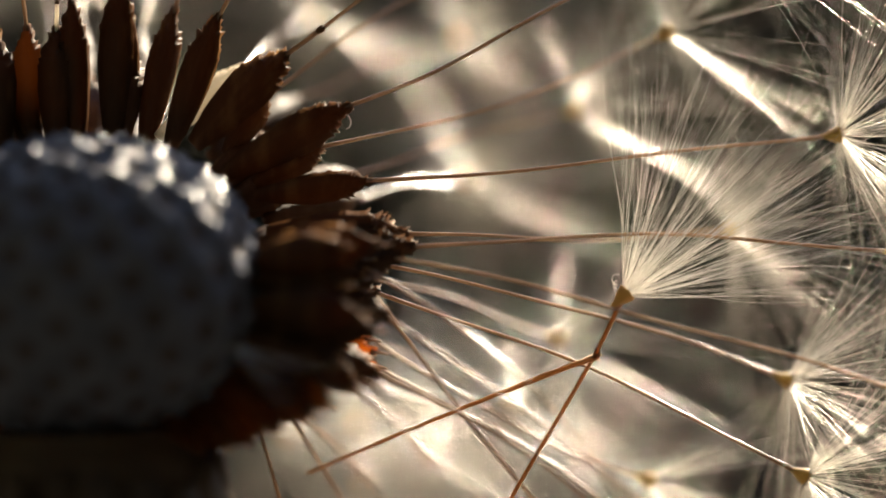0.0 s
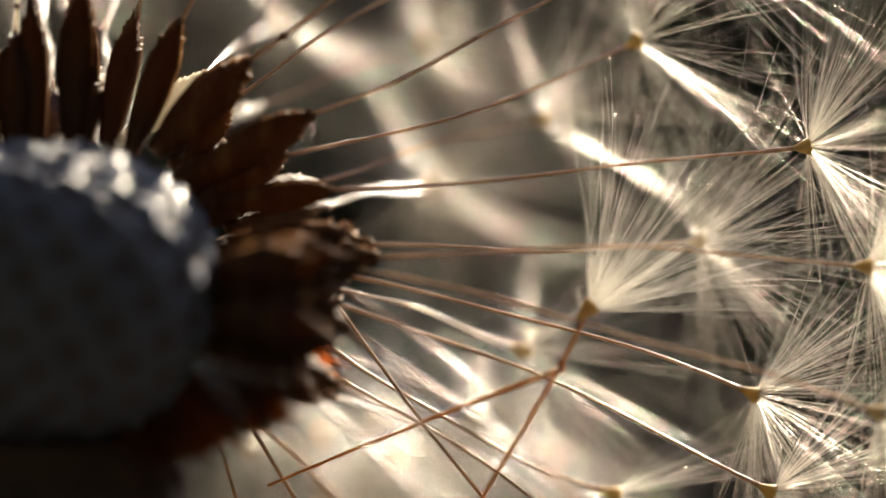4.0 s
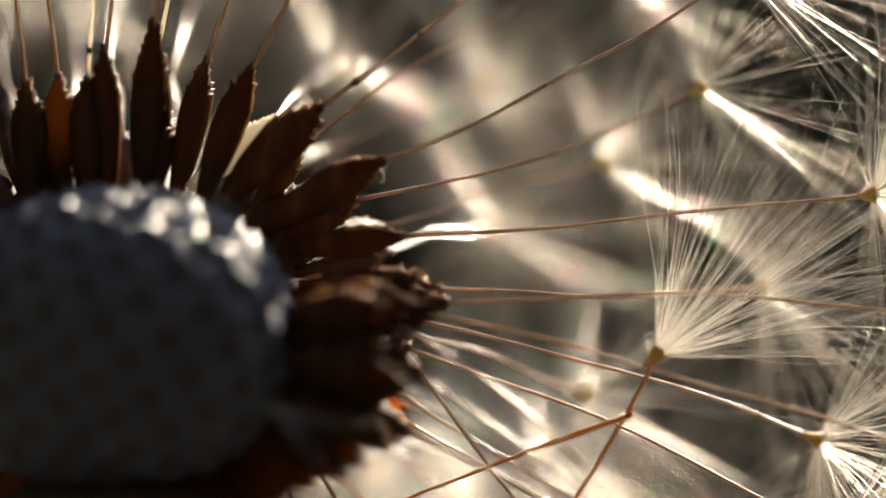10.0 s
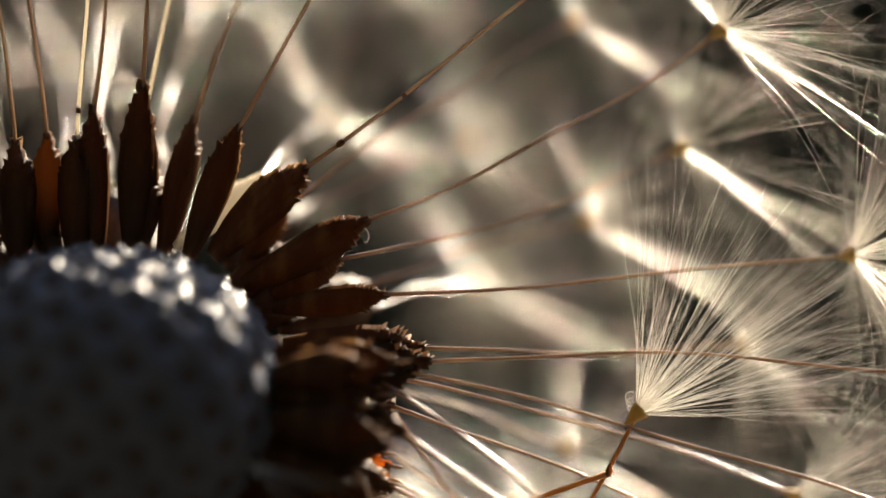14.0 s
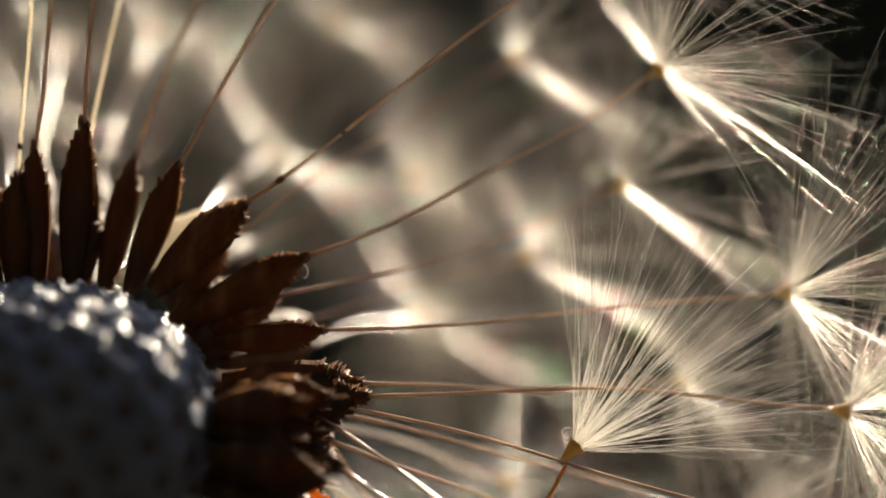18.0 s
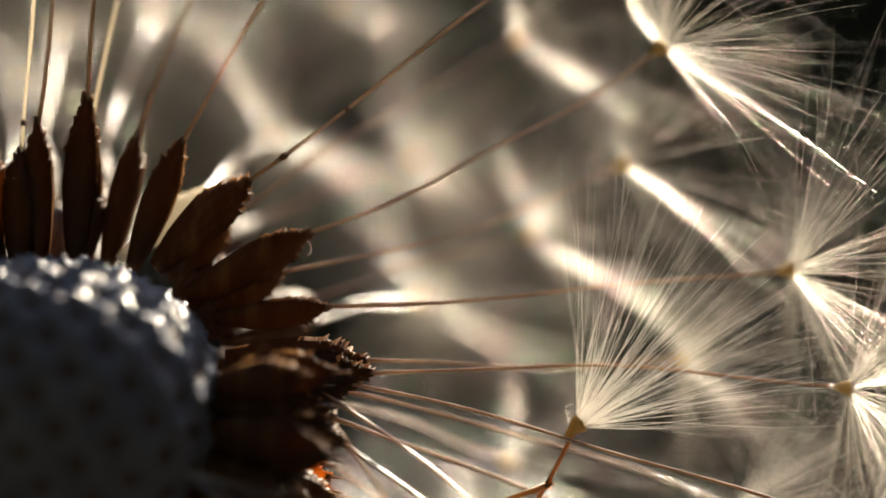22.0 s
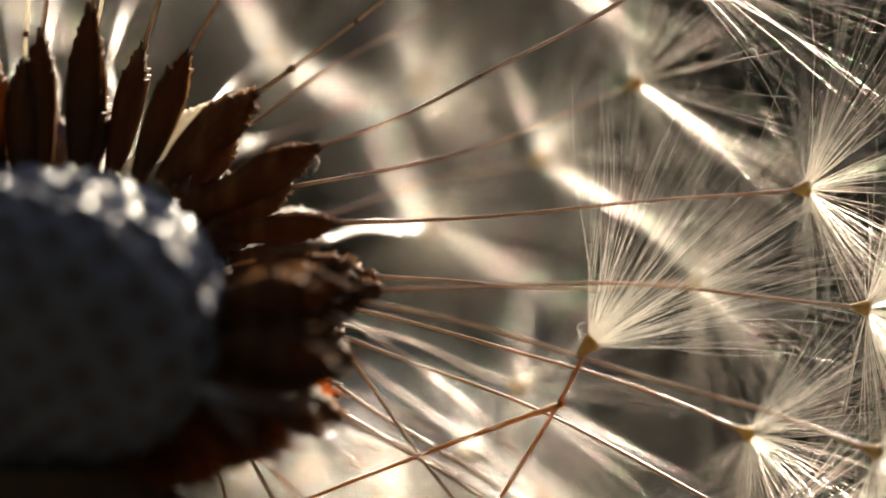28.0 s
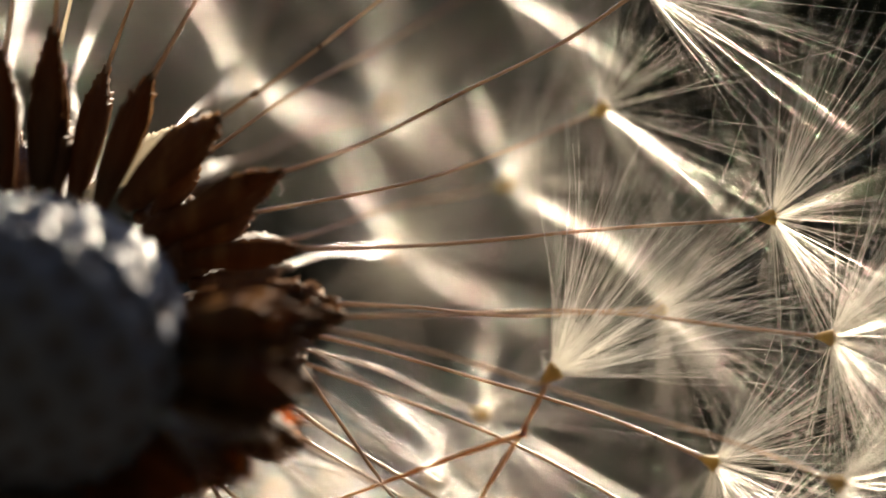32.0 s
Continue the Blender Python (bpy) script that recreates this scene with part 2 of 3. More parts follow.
def turned(verts, way, at, twist):
    """Verts along +z laid along way from at."""
    w, u, v = frame_of(way)
    u = np.cross(w, (0, 1, 0)) + 1e-6
    u /= np.linalg.norm(u)
    v = np.cross(w, u)
    c, s = math.cos(twist), math.sin(twist)
    u, v = c * u + s * v, -s * u + c * v
    verts = np.asarray(verts)
    return verts[:, :1] * u + verts[:, 1:2] * v + verts[:, 2:3] * w + np.asarray(at)


def hub_shape(size, rng):
    """The little cup from which the hairs spring, along +z."""
    profile = [(0.07, -0.35), (0.10, -0.18), (0.20, 0.05), (0.27, 0.22), (0.27, 0.30), (0.16, 0.36)]
    sides = 10
    verts, faces = [], []
    for r, z in profile:
        verts += [np.array([r * size * math.cos(2 * math.pi * j / sides), r * size * math.sin(2 * math.pi * j / sides), z * size])
                  * (1 + 0.08 * rng.uniform(-1, 1)) for j in range(sides)]
    for i in range(len(profile) - 1):
        for j in range(sides):
            k = (j + 1) % sides
            faces.append((i * sides + j, i * sides + k, (i + 1) * sides + k, (i + 1) * sides + j))
    faces.append(tuple(range(sides))[::-1])
    faces.append(tuple(range((len(profile) - 1) * sides, len(profile) * sides)))
    return verts, faces


def hair_shape(length, curl, rng, radius, sides=3, steps=7, knots=0.0):
    """One fine hair along +z that curls outwards along +x, knotty with tiny barbs."""
    s = np.linspace(0, 1, steps)
    wave = rng.uniform(-0.012, 0.012, 2)
    path = np.stack([length * (curl * s ** 2 + wave[0] * np.sin(s * 7)), length * wave[1] * np.sin(s * 6), length * s], 1)
    return sweep(path, radius * (1.15 - 0.75 * s) * (1 + knots * rng.uniform(-1, 1, steps)), sides)


HAIR_RNG = np.random.default_rng(5)
CURLS = (-0.08, -0.04, 0.0, 0.03, 0.06, 0.10, 0.15)
HAIR_KINDS = [mesh_of("hair", *hair_shape(7.4, c, HAIR_RNG, r, 6, 40, 0.5), HAIR) for c in CURLS for r in (0.0058, 0.0072)]
FAN_KINDS = [mesh_of("hair", *hair_shape(7.4, c, HAIR_RNG, r, 6, 40, 0.55), FAN_HAIR) for c in CURLS[1:] for r in (0.0085, 0.0115)]


def hair_angles(count, narrow, wide, rng, spread):
    """Even turns about the axis, uneven leans from it."""
    for n in range(count):
        if narrow < 0.2:
            lean = narrow + (wide - narrow) * rng.random() ** 0.7
        else:
            lean = min(max(rng.normal(0.77 * wide, spread * wide), narrow), wide + 0.15)
        yield lean, 2.39996 * n + rng.uniform(-0.25, 0.25), rng.uniform(0.68, 1.06)


def pappus(seed, axis, at, count, narrow, wide, rng, near, size, spread=0.17, depth=1.0, reach=1.0, kinds=HAIR_KINDS):
    """The hub with its parachute of hairs; near ones have each hair as a piece."""
    verts, faces = hub_shape(size, rng)
    at = at - 0.15 * np.asarray(axis) / np.linalg.norm(axis)
    disc = part("pappus_disc", mesh_of("pappus_disc", turned(verts, axis, (0, 0, 0), 0), faces, HUB), seed, "olive-yellow cup", at)
    w, u, v = frame_of(axis)
    start = w * 0.24 * size
    pieces = []
    for lean, turn, length in hair_angles(count, narrow, wide, rng, spread):
        out = math.cos(turn) * u + math.sin(turn) * v
        way = (math.cos(lean) * w + math.sin(lean) * out) * (1, depth, 1)
        way /= np.linalg.norm(way)
        if way[1] > reach:
            continue
        bent = out - way * (out @ way)
        bent /= np.linalg.norm(bent)
        foot = start + out * 0.15 * size
        if near:
            ob = new("hair", kinds[rng.integers(len(kinds))])
            ob.parent = disc
            m = Matrix([(*row, 0) for row in np.stack([bent, np.cross(way, bent), way], 1).tolist()] + [(0, 0, 0, 1)])
            ob.matrix_local = Matrix.Translation(Vector(foot) * MM) @ m @ Matrix.Diagonal((1, 1, length, 1))
        else:
            vs, fs = hair_shape(7.2 * length, rng.uniform(-0.07, 0.10), rng, 0.0088, 6, 6)
            vs = np.asarray(vs)
            pieces.append((vs[:, :1] * bent + vs[:, 1:2] * np.cross(way, bent) + vs[:, 2:3] * way + foot, fs))
    if pieces:
        tuft = part("hairs", mesh_of("hairs", *join(pieces), HAIR), disc, "tuft of fine silky white hairs")
        tuft["kind"] = "stuff"


SEED_LABEL = "ripe dandelion seed with brown spiny husk and white parachute"


def seed(base, tip, hub, bow, width, number, near=False, count=64, narrow=0.40, wide=1.35, label=SEED_LABEL, husk=None, specks=(), stalk=None):
    """One dandelion seed: husk, stalk and parachute."""
    rng = np.random.default_rng(number)
    base, tip, hub = (np.asarray(p, float) for p in (base, tip, hub))
    thing = base_empty("dandelion_seed", base)
    way = tip - base
    length = np.linalg.norm(way)
    verts, faces = achene_shape(length, width, rng, near)
    part("achene", mesh_of("achene", turned(verts, way, (0, 0, 0), rng.uniform(-0.35, 0.35)), faces, husk or ACHENE), thing, "pale cream husk" if husk is PALE else "sunlit golden husk" if husk else "dark brown ribbed husk")
    path = bend(tip - base - 0.06 * way, hub - base, bow, 22, 0.35, rng)
    radii = np.interp(np.linspace(0, 1, 22), [0, 0.05, 0.15, 0.9, 1], [0.06, 0.062, 0.048, 0.05, 0.085])
    part("beak", mesh_of("beak", *sweep(path, radii, 7), stalk or BEAK), thing, "thin stalk with sunlit brightness in its cream colour" if stalk else "thin tan stalk")
    for along, size in specks:
        p = np.array([np.interp(along, np.linspace(0, 1, 22), path[:, i]) for i in range(3)])
        way = path[12] - path[10]
        way = way / np.linalg.norm(way) * size
        lump = sweep([p - way * 1.2, p - way * 0.6, p + way * 0.5, p + way], np.array([0.3, 0.75, 0.9, 0.35]) * size, 6)
        part("speck", mesh_of("speck", *lump, ACHENE), thing, "dark fleck stuck to the stalk")
    for n in range(3 if near else 0):
        along, size, turn = rng.uniform(0.04, 0.92), rng.uniform(0.022, 0.04), rng.uniform(0, 6.28)
        p = np.array([np.interp(along, np.linspace(0, 1, 22), path[:, i]) for i in range(3)]) + np.array([math.cos(turn), 0, math.sin(turn)]) * 0.062
        k = np.linspace(-1, 1, 7)
        bead = sweep(p + np.stack([0 * k, 0 * k, k * size], 1), size * np.sqrt(1.0001 - 0.999 * k ** 2), 9)
        part("dew_bead", mesh_of("dew_bead", *bead, BEAD), thing, "tiny clear dew bead")
    axis = path[-1] - path[-5]
    pappus(thing, axis, hub - base, count, narrow, wide, rng, near, 0.88, 0.19 if near else 0.14, reach=0.83 if near else 1.0)
    return tagged(thing, label, "seed", "seeds of the dandelion clock")


# ---- the flower head ----
CENTRE, HALF = np.array([-9.95, -2.35, -2.66]), np.array([4.78, 4.5, 3.95])
RADIUS = 3.95


def dome_reach(way):
    """From the centre to the dome's skin along unit directions: a broad, slightly boxy bun."""
    return (np.abs(np.asarray(way) / HALF) ** 2.2).sum(-1) ** (-1 / 2.2)


def even_directions(count):
    for n in range(count):
        z = 1 - 2 * (n + 0.5) / count
        r = math.sqrt(1 - z * z)
        yield np.array([r * math.cos(2.39996 * n), r * math.sin(2.39996 * n), z])


def receptacle_shape(pits):
    """The bare white dome with a raised, knobbly rim round each pit."""
    rows, around = 190, 340
    polar = np.linspace(0.0, math.pi, rows)
    turn = np.linspace(0, 2 * math.pi, around, endpoint=False)
    p, a = np.meshgrid(polar, turn, indexing="ij")
    way = np.stack([np.sin(p) * np.cos(a), np.sin(p) * np.sin(a), np.cos(p)], -1).reshape(-1, 3)
    near = np.sort(np.degrees(np.arccos(np.clip(way @ np.array(pits).T, -1, 1))), 1)[:, :3] * math.pi / 180 * 4.4
    d, d3 = near[:, 0], near[:, 2]
    height = -0.26 * np.exp(-(d / 0.27) ** 2) + 0.17 * np.exp(-((d3 - d) / 0.19) ** 2)
    grain = np.array([noise.noise(Vector(w * 14)) for w in way]) * 0.025
    verts = way * (dome_reach(way) + height + grain)[:, None]
    faces = []
    for i in range(rows - 1):
        for j in range(around):
            k = (j + 1) % around
            faces.append((i * around + j, (i + 1) * around + j, (i + 1) * around + k, i * around + k))
    return verts, faces


def flower_head():
    head = base_empty("dandelion", CENTRE + (0, 0, -RADIUS))
    lift = np.array([0, 0, RADIUS])
    pits = [w for w in even_directions(205)]
    dome = part("receptacle", mesh_of("receptacle", *receptacle_shape(pits), SHADED_FLESH), head, "bare pale dome, blue-grey shade in its colour, dotted with pits", lift)
    disc = ([(0, 0, 0.02)] + [(0.30 * math.cos(k * math.pi / 4), 0.30 * math.sin(k * math.pi / 4), 0) for k in range(8)],
            [(0, 1 + k, 1 + (k + 1) % 8) for k in range(8)])
    scar = mesh_of("seed_scar", *disc, SCAR)
    for w in pits:
        if w[1] < 0.25 and w[2] > -0.85:
            ob = new("seed_scar", scar)
            ob.parent = dome
            ob.matrix_local = Matrix.Translation(Vector(w * (dome_reach(w) - 0.12)) * MM) @ Vector(w).to_track_quat("Z", "Y").to_matrix().to_4x4()
    rng = np.random.default_rng(3)
    cup = [(0.0, 0.3), (2.4, 0.1), (3.2, -0.4), (3.6, -1.0), (3.3, -1.8), (2.4, -2.5)]
    sides = 28
    verts, faces = [], []
    for r, z in cup[1:]:
        verts += [(r * math.cos(2 * math.pi * j / sides), r * math.sin(2 * math.pi * j / sides), z) for j in range(sides)]
    for i in range(len(cup) - 2):
        for j in range(sides):
            k = (j + 1) % sides
            faces.append((i * sides + j, i * sides + k, (i + 1) * sides + k, (i + 1) * sides + j))
    faces += [tuple(range(sides)), tuple(range((len(cup) - 2) * sides, (len(cup) - 1) * sides))[::-1]]
    part("involucre", mesh_of("involucre", verts, faces, BRACT), head, "dark dry cup under the dome")
    for n in range(18):
        a = 2 * math.pi * n / 18 + rng.uniform(-0.1, 0.1)
        out, side = np.array([math.cos(a), math.sin(a), 0]), np.array([-math.sin(a), math.cos(a), 0])
        reach, start, hang = rng.uniform(8, 11), rng.uniform(-1.3, -0.4), rng.uniform(3.2, 3.8)
        rows = []
        for s in np.linspace(0, 1, 9):
            mid = out * (hang + 0.7 * math.sin(s * 2.6) + rng.uniform(-0.05, 0.05)) + np.array([0, 0, start - reach * s])
            half = (0.85 - 0.45 * max(0.0, 0.12 - s) / 0.12) * (1 - s ** 2.2) + 0.05
            rows.append([mid - side * half, mid + out * 0.16, mid + side * half, mid - out * 0.10])
        verts = [v for row in rows for v in row]
        faces = [(i * 4 + j, i * 4 + (j + 1) % 4, (i + 1) * 4 + (j + 1) % 4, (i + 1) * 4 + j) for i in range(8) for j in range(4)]
        part("bract", mesh_of("bract", verts, faces + [(3, 2, 1, 0), (32, 33, 34, 35)], BRACT), head)
    path = bend((0, 0, -0.6), (4, 6, -GROUND_DEPTH - CENTRE[2] + RADIUS - 1.0), 0, 30, 0, rng)
    part("stem", mesh_of("stem", *sweep(path, [2.1] * 30, 20), STEM), head, "hollow brownish green stem")
    tagged(head, "half-stripped dandelion head with pitted pale dome", "flower")


GROUND_DEPTH = 260.0

# ---- seeds: foot of the husk, its tip, the hub, the stalk's bow and the husk's width ----
SEEDS_TOP = [
    ((-12.32, -0.80, 0.67), (-12.57, 0.30, 4.31), (-15.91, 2.00, 15.83), 0.60, 1.00),
    ((-11.62, -0.30, 0.67), (-11.72, 0.50, 4.52), (-13.42, 2.00, 16.81), 0.00, 0.90),
    ((-10.83, -0.40, 0.75), (-10.88, 0.20, 4.42), (-10.24, 1.00, 16.63), 0.00, 1.10),
    ((-10.27, -0.30, 0.74), (-10.44, 0.30, 5.25), (-8.91, 1.50, 17.45), 0.05, 0.85),
    ((-9.34, -0.30, 0.82), (-9.02, 0.10, 5.93), (-8.13, 1.00, 18.14), 0.05, 0.98),
    ((-9.12, 0.60, 0.81), (-9.04, 0.80, 5.34), (-6.26, 4.00, 17.69), 0.05, 0.70),
    ((-8.57, 0.20, 0.89), (-7.71, 1.20, 4.96), (-3.10, 4.50, 16.77), 0.15, 0.85),
    ((-7.85, 0.00, 0.89), (-6.40, 0.30, 4.70), (0.06, 1.50, 15.13), 0.15, 0.90),
]
SEEDS_TOP_MORE = [
    ((-7.13, -0.30, 1.05), (-4.52, 0.10, 3.57), (5.57, 0.60, 11.14), 0.00, 1.25),
    ((-6.35, 0.80, 0.81), (-5.15, 1.20, 2.50), (3.02, 7.00, 7.90), 0.20, 0.80),
]
SEEDS_RIGHT = [
    ((-6.28, -0.40, 0.28), (-2.82, 0.10, 2.13), (6.94, 2.03, 7.36), -0.41, 1.15),
    ((-5.53, 0.00, -0.04), (-3.60, 0.40, 1.03), (6.02, 4.30, 4.13), -0.38, 0.95),
    ((-5.52, -0.20, -0.34), (-2.27, 0.00, 0.04), (10.57, 1.90, 1.07), -0.10, 0.85),
    ((-5.19, -0.60, -1.41), (-1.31, -0.20, -1.44), (7.73, 4.50, -1.54), -0.16, 1.35),
    ((-5.18, -0.80, -1.86), (-1.11, -0.40, -1.81), (12.07, 0.60, -2.21), 0.35, 1.30),
    ((-5.04, -0.60, -2.57), (-1.94, 0.30, -2.27), (9.13, 2.79, -5.75), 0.33, 1.10),
    ((-4.85, -1.20, -3.00), (-1.57, -0.80, -2.02), (12.20, -0.80, -6.07), 0.27, 1.10),
    ((-4.86, -1.00, -3.62), (-2.13, 0.30, -3.00), (9.46, 1.54, -8.35), 0.33, 1.10),
]
SEEDS_RIGHT_MORE = [
    ((-5.13, -1.80, -2.98), (-1.81, -2.00, -3.61), (8.30, -3.50, -12.21), 0.40, 1.20),
]
SEEDS_LOWER = [
    ((-5.50, 1.00, -1.72), (-2.75, 1.60, -2.43), (4.94, 2.50, -13.01), 0.02, 0.90),
    ((-5.51, 1.00, -2.79), (-2.47, 2.00, -4.29), (5.28, 4.00, -8.59), -0.37, 0.90),
    ((-5.52, 1.00, -3.71), (-2.36, 2.00, -5.12), (7.38, 3.00, -12.78), 0.56, 0.90),
    ((-4.68, -2.20, -4.19), (-2.15, -1.00, -5.19), (6.20, -2.00, -10.71), 0.40, 1.00),
    ((-5.10, -2.60, -4.16), (-2.71, -3.00, -5.39), (4.09, -5.00, -12.98), 0.40, 1.00),
    ((-6.28, -1.00, -4.20), (-5.82, 0.60, -5.90), (-3.06, 4.00, -17.02), 0.05, 0.70),
    ((-5.90, 0.00, -4.28), (-4.86, 1.80, -6.24), (-0.01, 5.00, -16.18), 0.20, 0.70),
    ((-5.75, 0.00, -4.28), (-4.58, 2.80, -6.50), (1.63, 9.00, -14.33), 0.20, 0.70),
]
SEEDS_LOWER_MORE = [
    ((-5.59, -1.60, -2.37), (-2.35, -1.20, -2.28), (6.35, -4.00, -12.42), 1.20, 1.20),
]
SEEDS_BACK = [
    ((-8.15, 0.20, 1.30), (-5.81, 2.00, 3.33), (-4.46, 10.78, 5.15), 0.20, 0.80),
    ((-5.33, 1.00, -0.19), (-2.83, 3.50, 0.25), (3.44, 7.00, 2.07), 0.10, 0.90),
    ((-5.34, 1.00, -0.96), (-2.72, 4.50, -0.37), (0.09, 10.00, 0.18), 0.10, 1.00),
    ((-5.19, 1.00, -1.88), (-2.65, 2.20, -2.56), (2.79, 6.00, -4.60), 0.10, 0.90),
    ((-9.20, 1.00, 1.45), (-8.96, 4.00, 4.65), (-8.21, 12.00, 9.04), 0.10, 0.90),
    ((-6.91, 2.00, 0.79), (-4.53, 6.00, 2.56), (-0.08, 11.00, 4.47), 0.10, 0.90),
    ((-6.91, 2.00, 1.15), (-5.24, 6.00, 4.00), (-2.57, 12.50, 9.41), 0.10, 0.90),
    ((-5.51, 1.00, -3.10), (-2.76, 4.50, -4.47), (1.40, 9.00, -6.58), 0.10, 0.90),
]
SEEDS_BACK_MORE = [
    ((-5.67, 1.00, -3.71), (-3.75, 5.00, -5.44), (-1.02, 11.00, -8.12), 0.10, 0.90),
]
SEEDS_FAR = [
    ((-6.06, 2.00, -3.73), (-5.74, 6.00, -5.47), (-5.58, 12.00, -7.55), 0.10, 0.90),
    ((-5.90, 2.00, -3.73), (-4.77, 6.00, -5.31), (-3.42, 12.50, -7.31), 0.10, 0.90),
    ((-5.74, 2.00, -3.43), (-3.85, 7.00, -5.04), (-1.68, 14.00, -6.92), 0.10, 0.90),
    ((-11.34, 2.00, 1.27), (-11.80, 6.00, 3.72), (-12.52, 13.00, 6.86), 0.10, 0.90),
    ((-10.62, 1.00, 1.45), (-10.86, 5.00, 4.93), (-11.21, 12.50, 8.62), 0.10, 0.90),
    ((-12.79, 1.00, 1.28), (-13.65, 5.00, 4.19), (-15.30, 12.00, 7.34), 0.10, 0.90),
]
SEEDS_FAR_MORE = [
    ((-5.83, 1.00, -4.28), (-4.21, 5.00, -6.40), (-3.21, 11.00, -9.18), 0.10, 0.90),
    ((-5.22, 1.00, -4.32), (-2.47, 5.00, -5.93), (3.62, 13.00, -8.29), 0.10, 0.90),
]
LOOSE_STALK = [(4.52, 0.00, -3.25), (3.65, 0.00, -4.95), (1.35, 0.60, -8.74), (-1.98, 2.00, -14.48)]
BROKEN_STALK = [(3.65, -0.10, -4.91), (1.01, 0.40, -5.89), (-1.98, 1.20, -7.09), (-4.32, 2.20, -8.11)]


def fill_seeds(taken, number):
    """The rest of the clock behind, evenly spread where no seed is placed yet."""
    rng = np.random.default_rng(11)
    taken = [np.asarray(h) - CENTRE for h in taken]
    taken = [h / np.linalg.norm(h) for h in taken]
    for w in even_directions(150):
        w = w + rng.normal(0, 0.04, 3)
        w /= np.linalg.norm(w)
        turn = math.degrees(math.atan2(w[2], w[0]))
        if w[1] < 0.42 or w[2] < -0.93 or (42 < turn < 74 and w[1] < 0.7) or max(w @ h for h in taken) > math.cos(0.27):
            continue
        reach = rng.uniform(17.0, 20.5)
        spot = CENTRE + w * reach
        if -6.5 < spot[0] < 16 and -7.5 < spot[2] < 14 and rng.random() < (1.0 if spot[2] > -2 else 0.8):
            continue
        number += 1
        skin = dome_reach(w)
        seed(CENTRE + w * (skin - 0.1), CENTRE + w * (skin + 3.3), CENTRE + w * reach, rng.uniform(-0.3, 0.5), rng.uniform(0.8, 1.1), number, count=34)


def bare_husk(base, tip, width, number, mat=ACHENE):
    """A seed whose stalk has snapped off."""
    rng = np.random.default_rng(number)
    base, tip = np.asarray(base), np.asarray(tip)
    thing = base_empty("dandelion_seed", base)
    verts, faces = achene_shape(np.linalg.norm(tip - base), width, rng, True)
    part("achene", mesh_of("achene", turned(verts, tip - base, (0, 0, 0), rng.uniform(-0.4, 0.4)), faces, mat), thing)
    path = bend(0.94 * (tip - base), 1.12 * (tip - base), 0, 4, 0, rng)
    part("beak", mesh_of("beak", *sweep(path, [0.09, 0.06, 0.05, 0.03], 6), BEAK), thing)
    tagged(thing, "added dark brown dandelion seed husk with snapped stalk", "seed", "seeds of the dandelion clock")


def fill_husks(number):
    """The crowded flank of husks between the dome and its shaded underside, plus hidden rear husks added as shade."""
    rng = np.random.default_rng(21)
    for turn in [*np.linspace(5, -24, 9), 148, 163, 172, 24, 34]:
        low = turn < 20
        for lean in (-0.20, 0.0, 0.22, 0.45) if low else (0.55,):
            a, lean = radians(turn + rng.uniform(-5, 5)), lean + rng.uniform(-0.10, 0.10)
            w = np.array([math.cos(a) * math.cos(lean), math.sin(lean), math.sin(a) * math.cos(lean)])
            number += 1
            skin = dome_reach(w)
            sag = np.array([0, 0, rng.uniform(-0.5, 0.15)]) if low else np.zeros(3)
            bare_husk(CENTRE + w * (skin - 0.15), CENTRE + w * (skin + (rng.uniform(1.9, 2.5) if turn < -9 else rng.uniform(2.3, 3.25) if turn < 60 else 2.3)) + sag, rng.uniform(1.0, 1.3), number, FLANK_HUSK if low else ACHENE)
    for turn, size in ((-27, 2.6), (-31, 2.4), (-36, 2.0), (-42, 1.7), (-49, 1.4), (-56, 1.3)):
        for lean in (-0.15, 0.25, 0.5):
            a, lean = radians(turn + rng.uniform(-2, 2)), lean + rng.uniform(-0.08, 0.08)
            w = np.array([math.cos(a) * math.cos(lean), math.sin(lean), math.sin(a) * math.cos(lean)])
            number += 1
            skin = dome_reach(w)
            bare_husk(CENTRE + w * (skin - 0.15), CENTRE + w * (skin + size), rng.uniform(0.9, 1.1), number, THIN_HUSK)
    for base, tip in (((-5.0, -0.6, -4.2), (-2.25, -0.4, -4.65)), ((-5.0, -0.2, -4.5), (-2.30, 0.0, -5.05)), ((-5.1, -0.6, -4.6), (-2.65, -0.5, -5.35)), ((-5.0, 0.3, -4.0), (-2.45, 0.5, -4.35))):
        number += 1
        bare_husk(base, tip, rng.uniform(0.7, 0.85), number, THIN_HUSK)
    # Rear husks, mostly hidden, added to keep the sun off the dome's top.
    for n, w in enumerate(even_directions(170)):
        if w[1] > 0.45 and w[2] > -0.3 and not 42 < math.degrees(math.atan2(w[2], w[0])) < 74:
            number += 1
            skin = dome_reach(w)
            bare_husk(CENTRE + w * (skin - 0.15), CENTRE + w * (skin + rng.uniform(2.9, 3.4)), rng.uniform(0.95, 1.2), number)


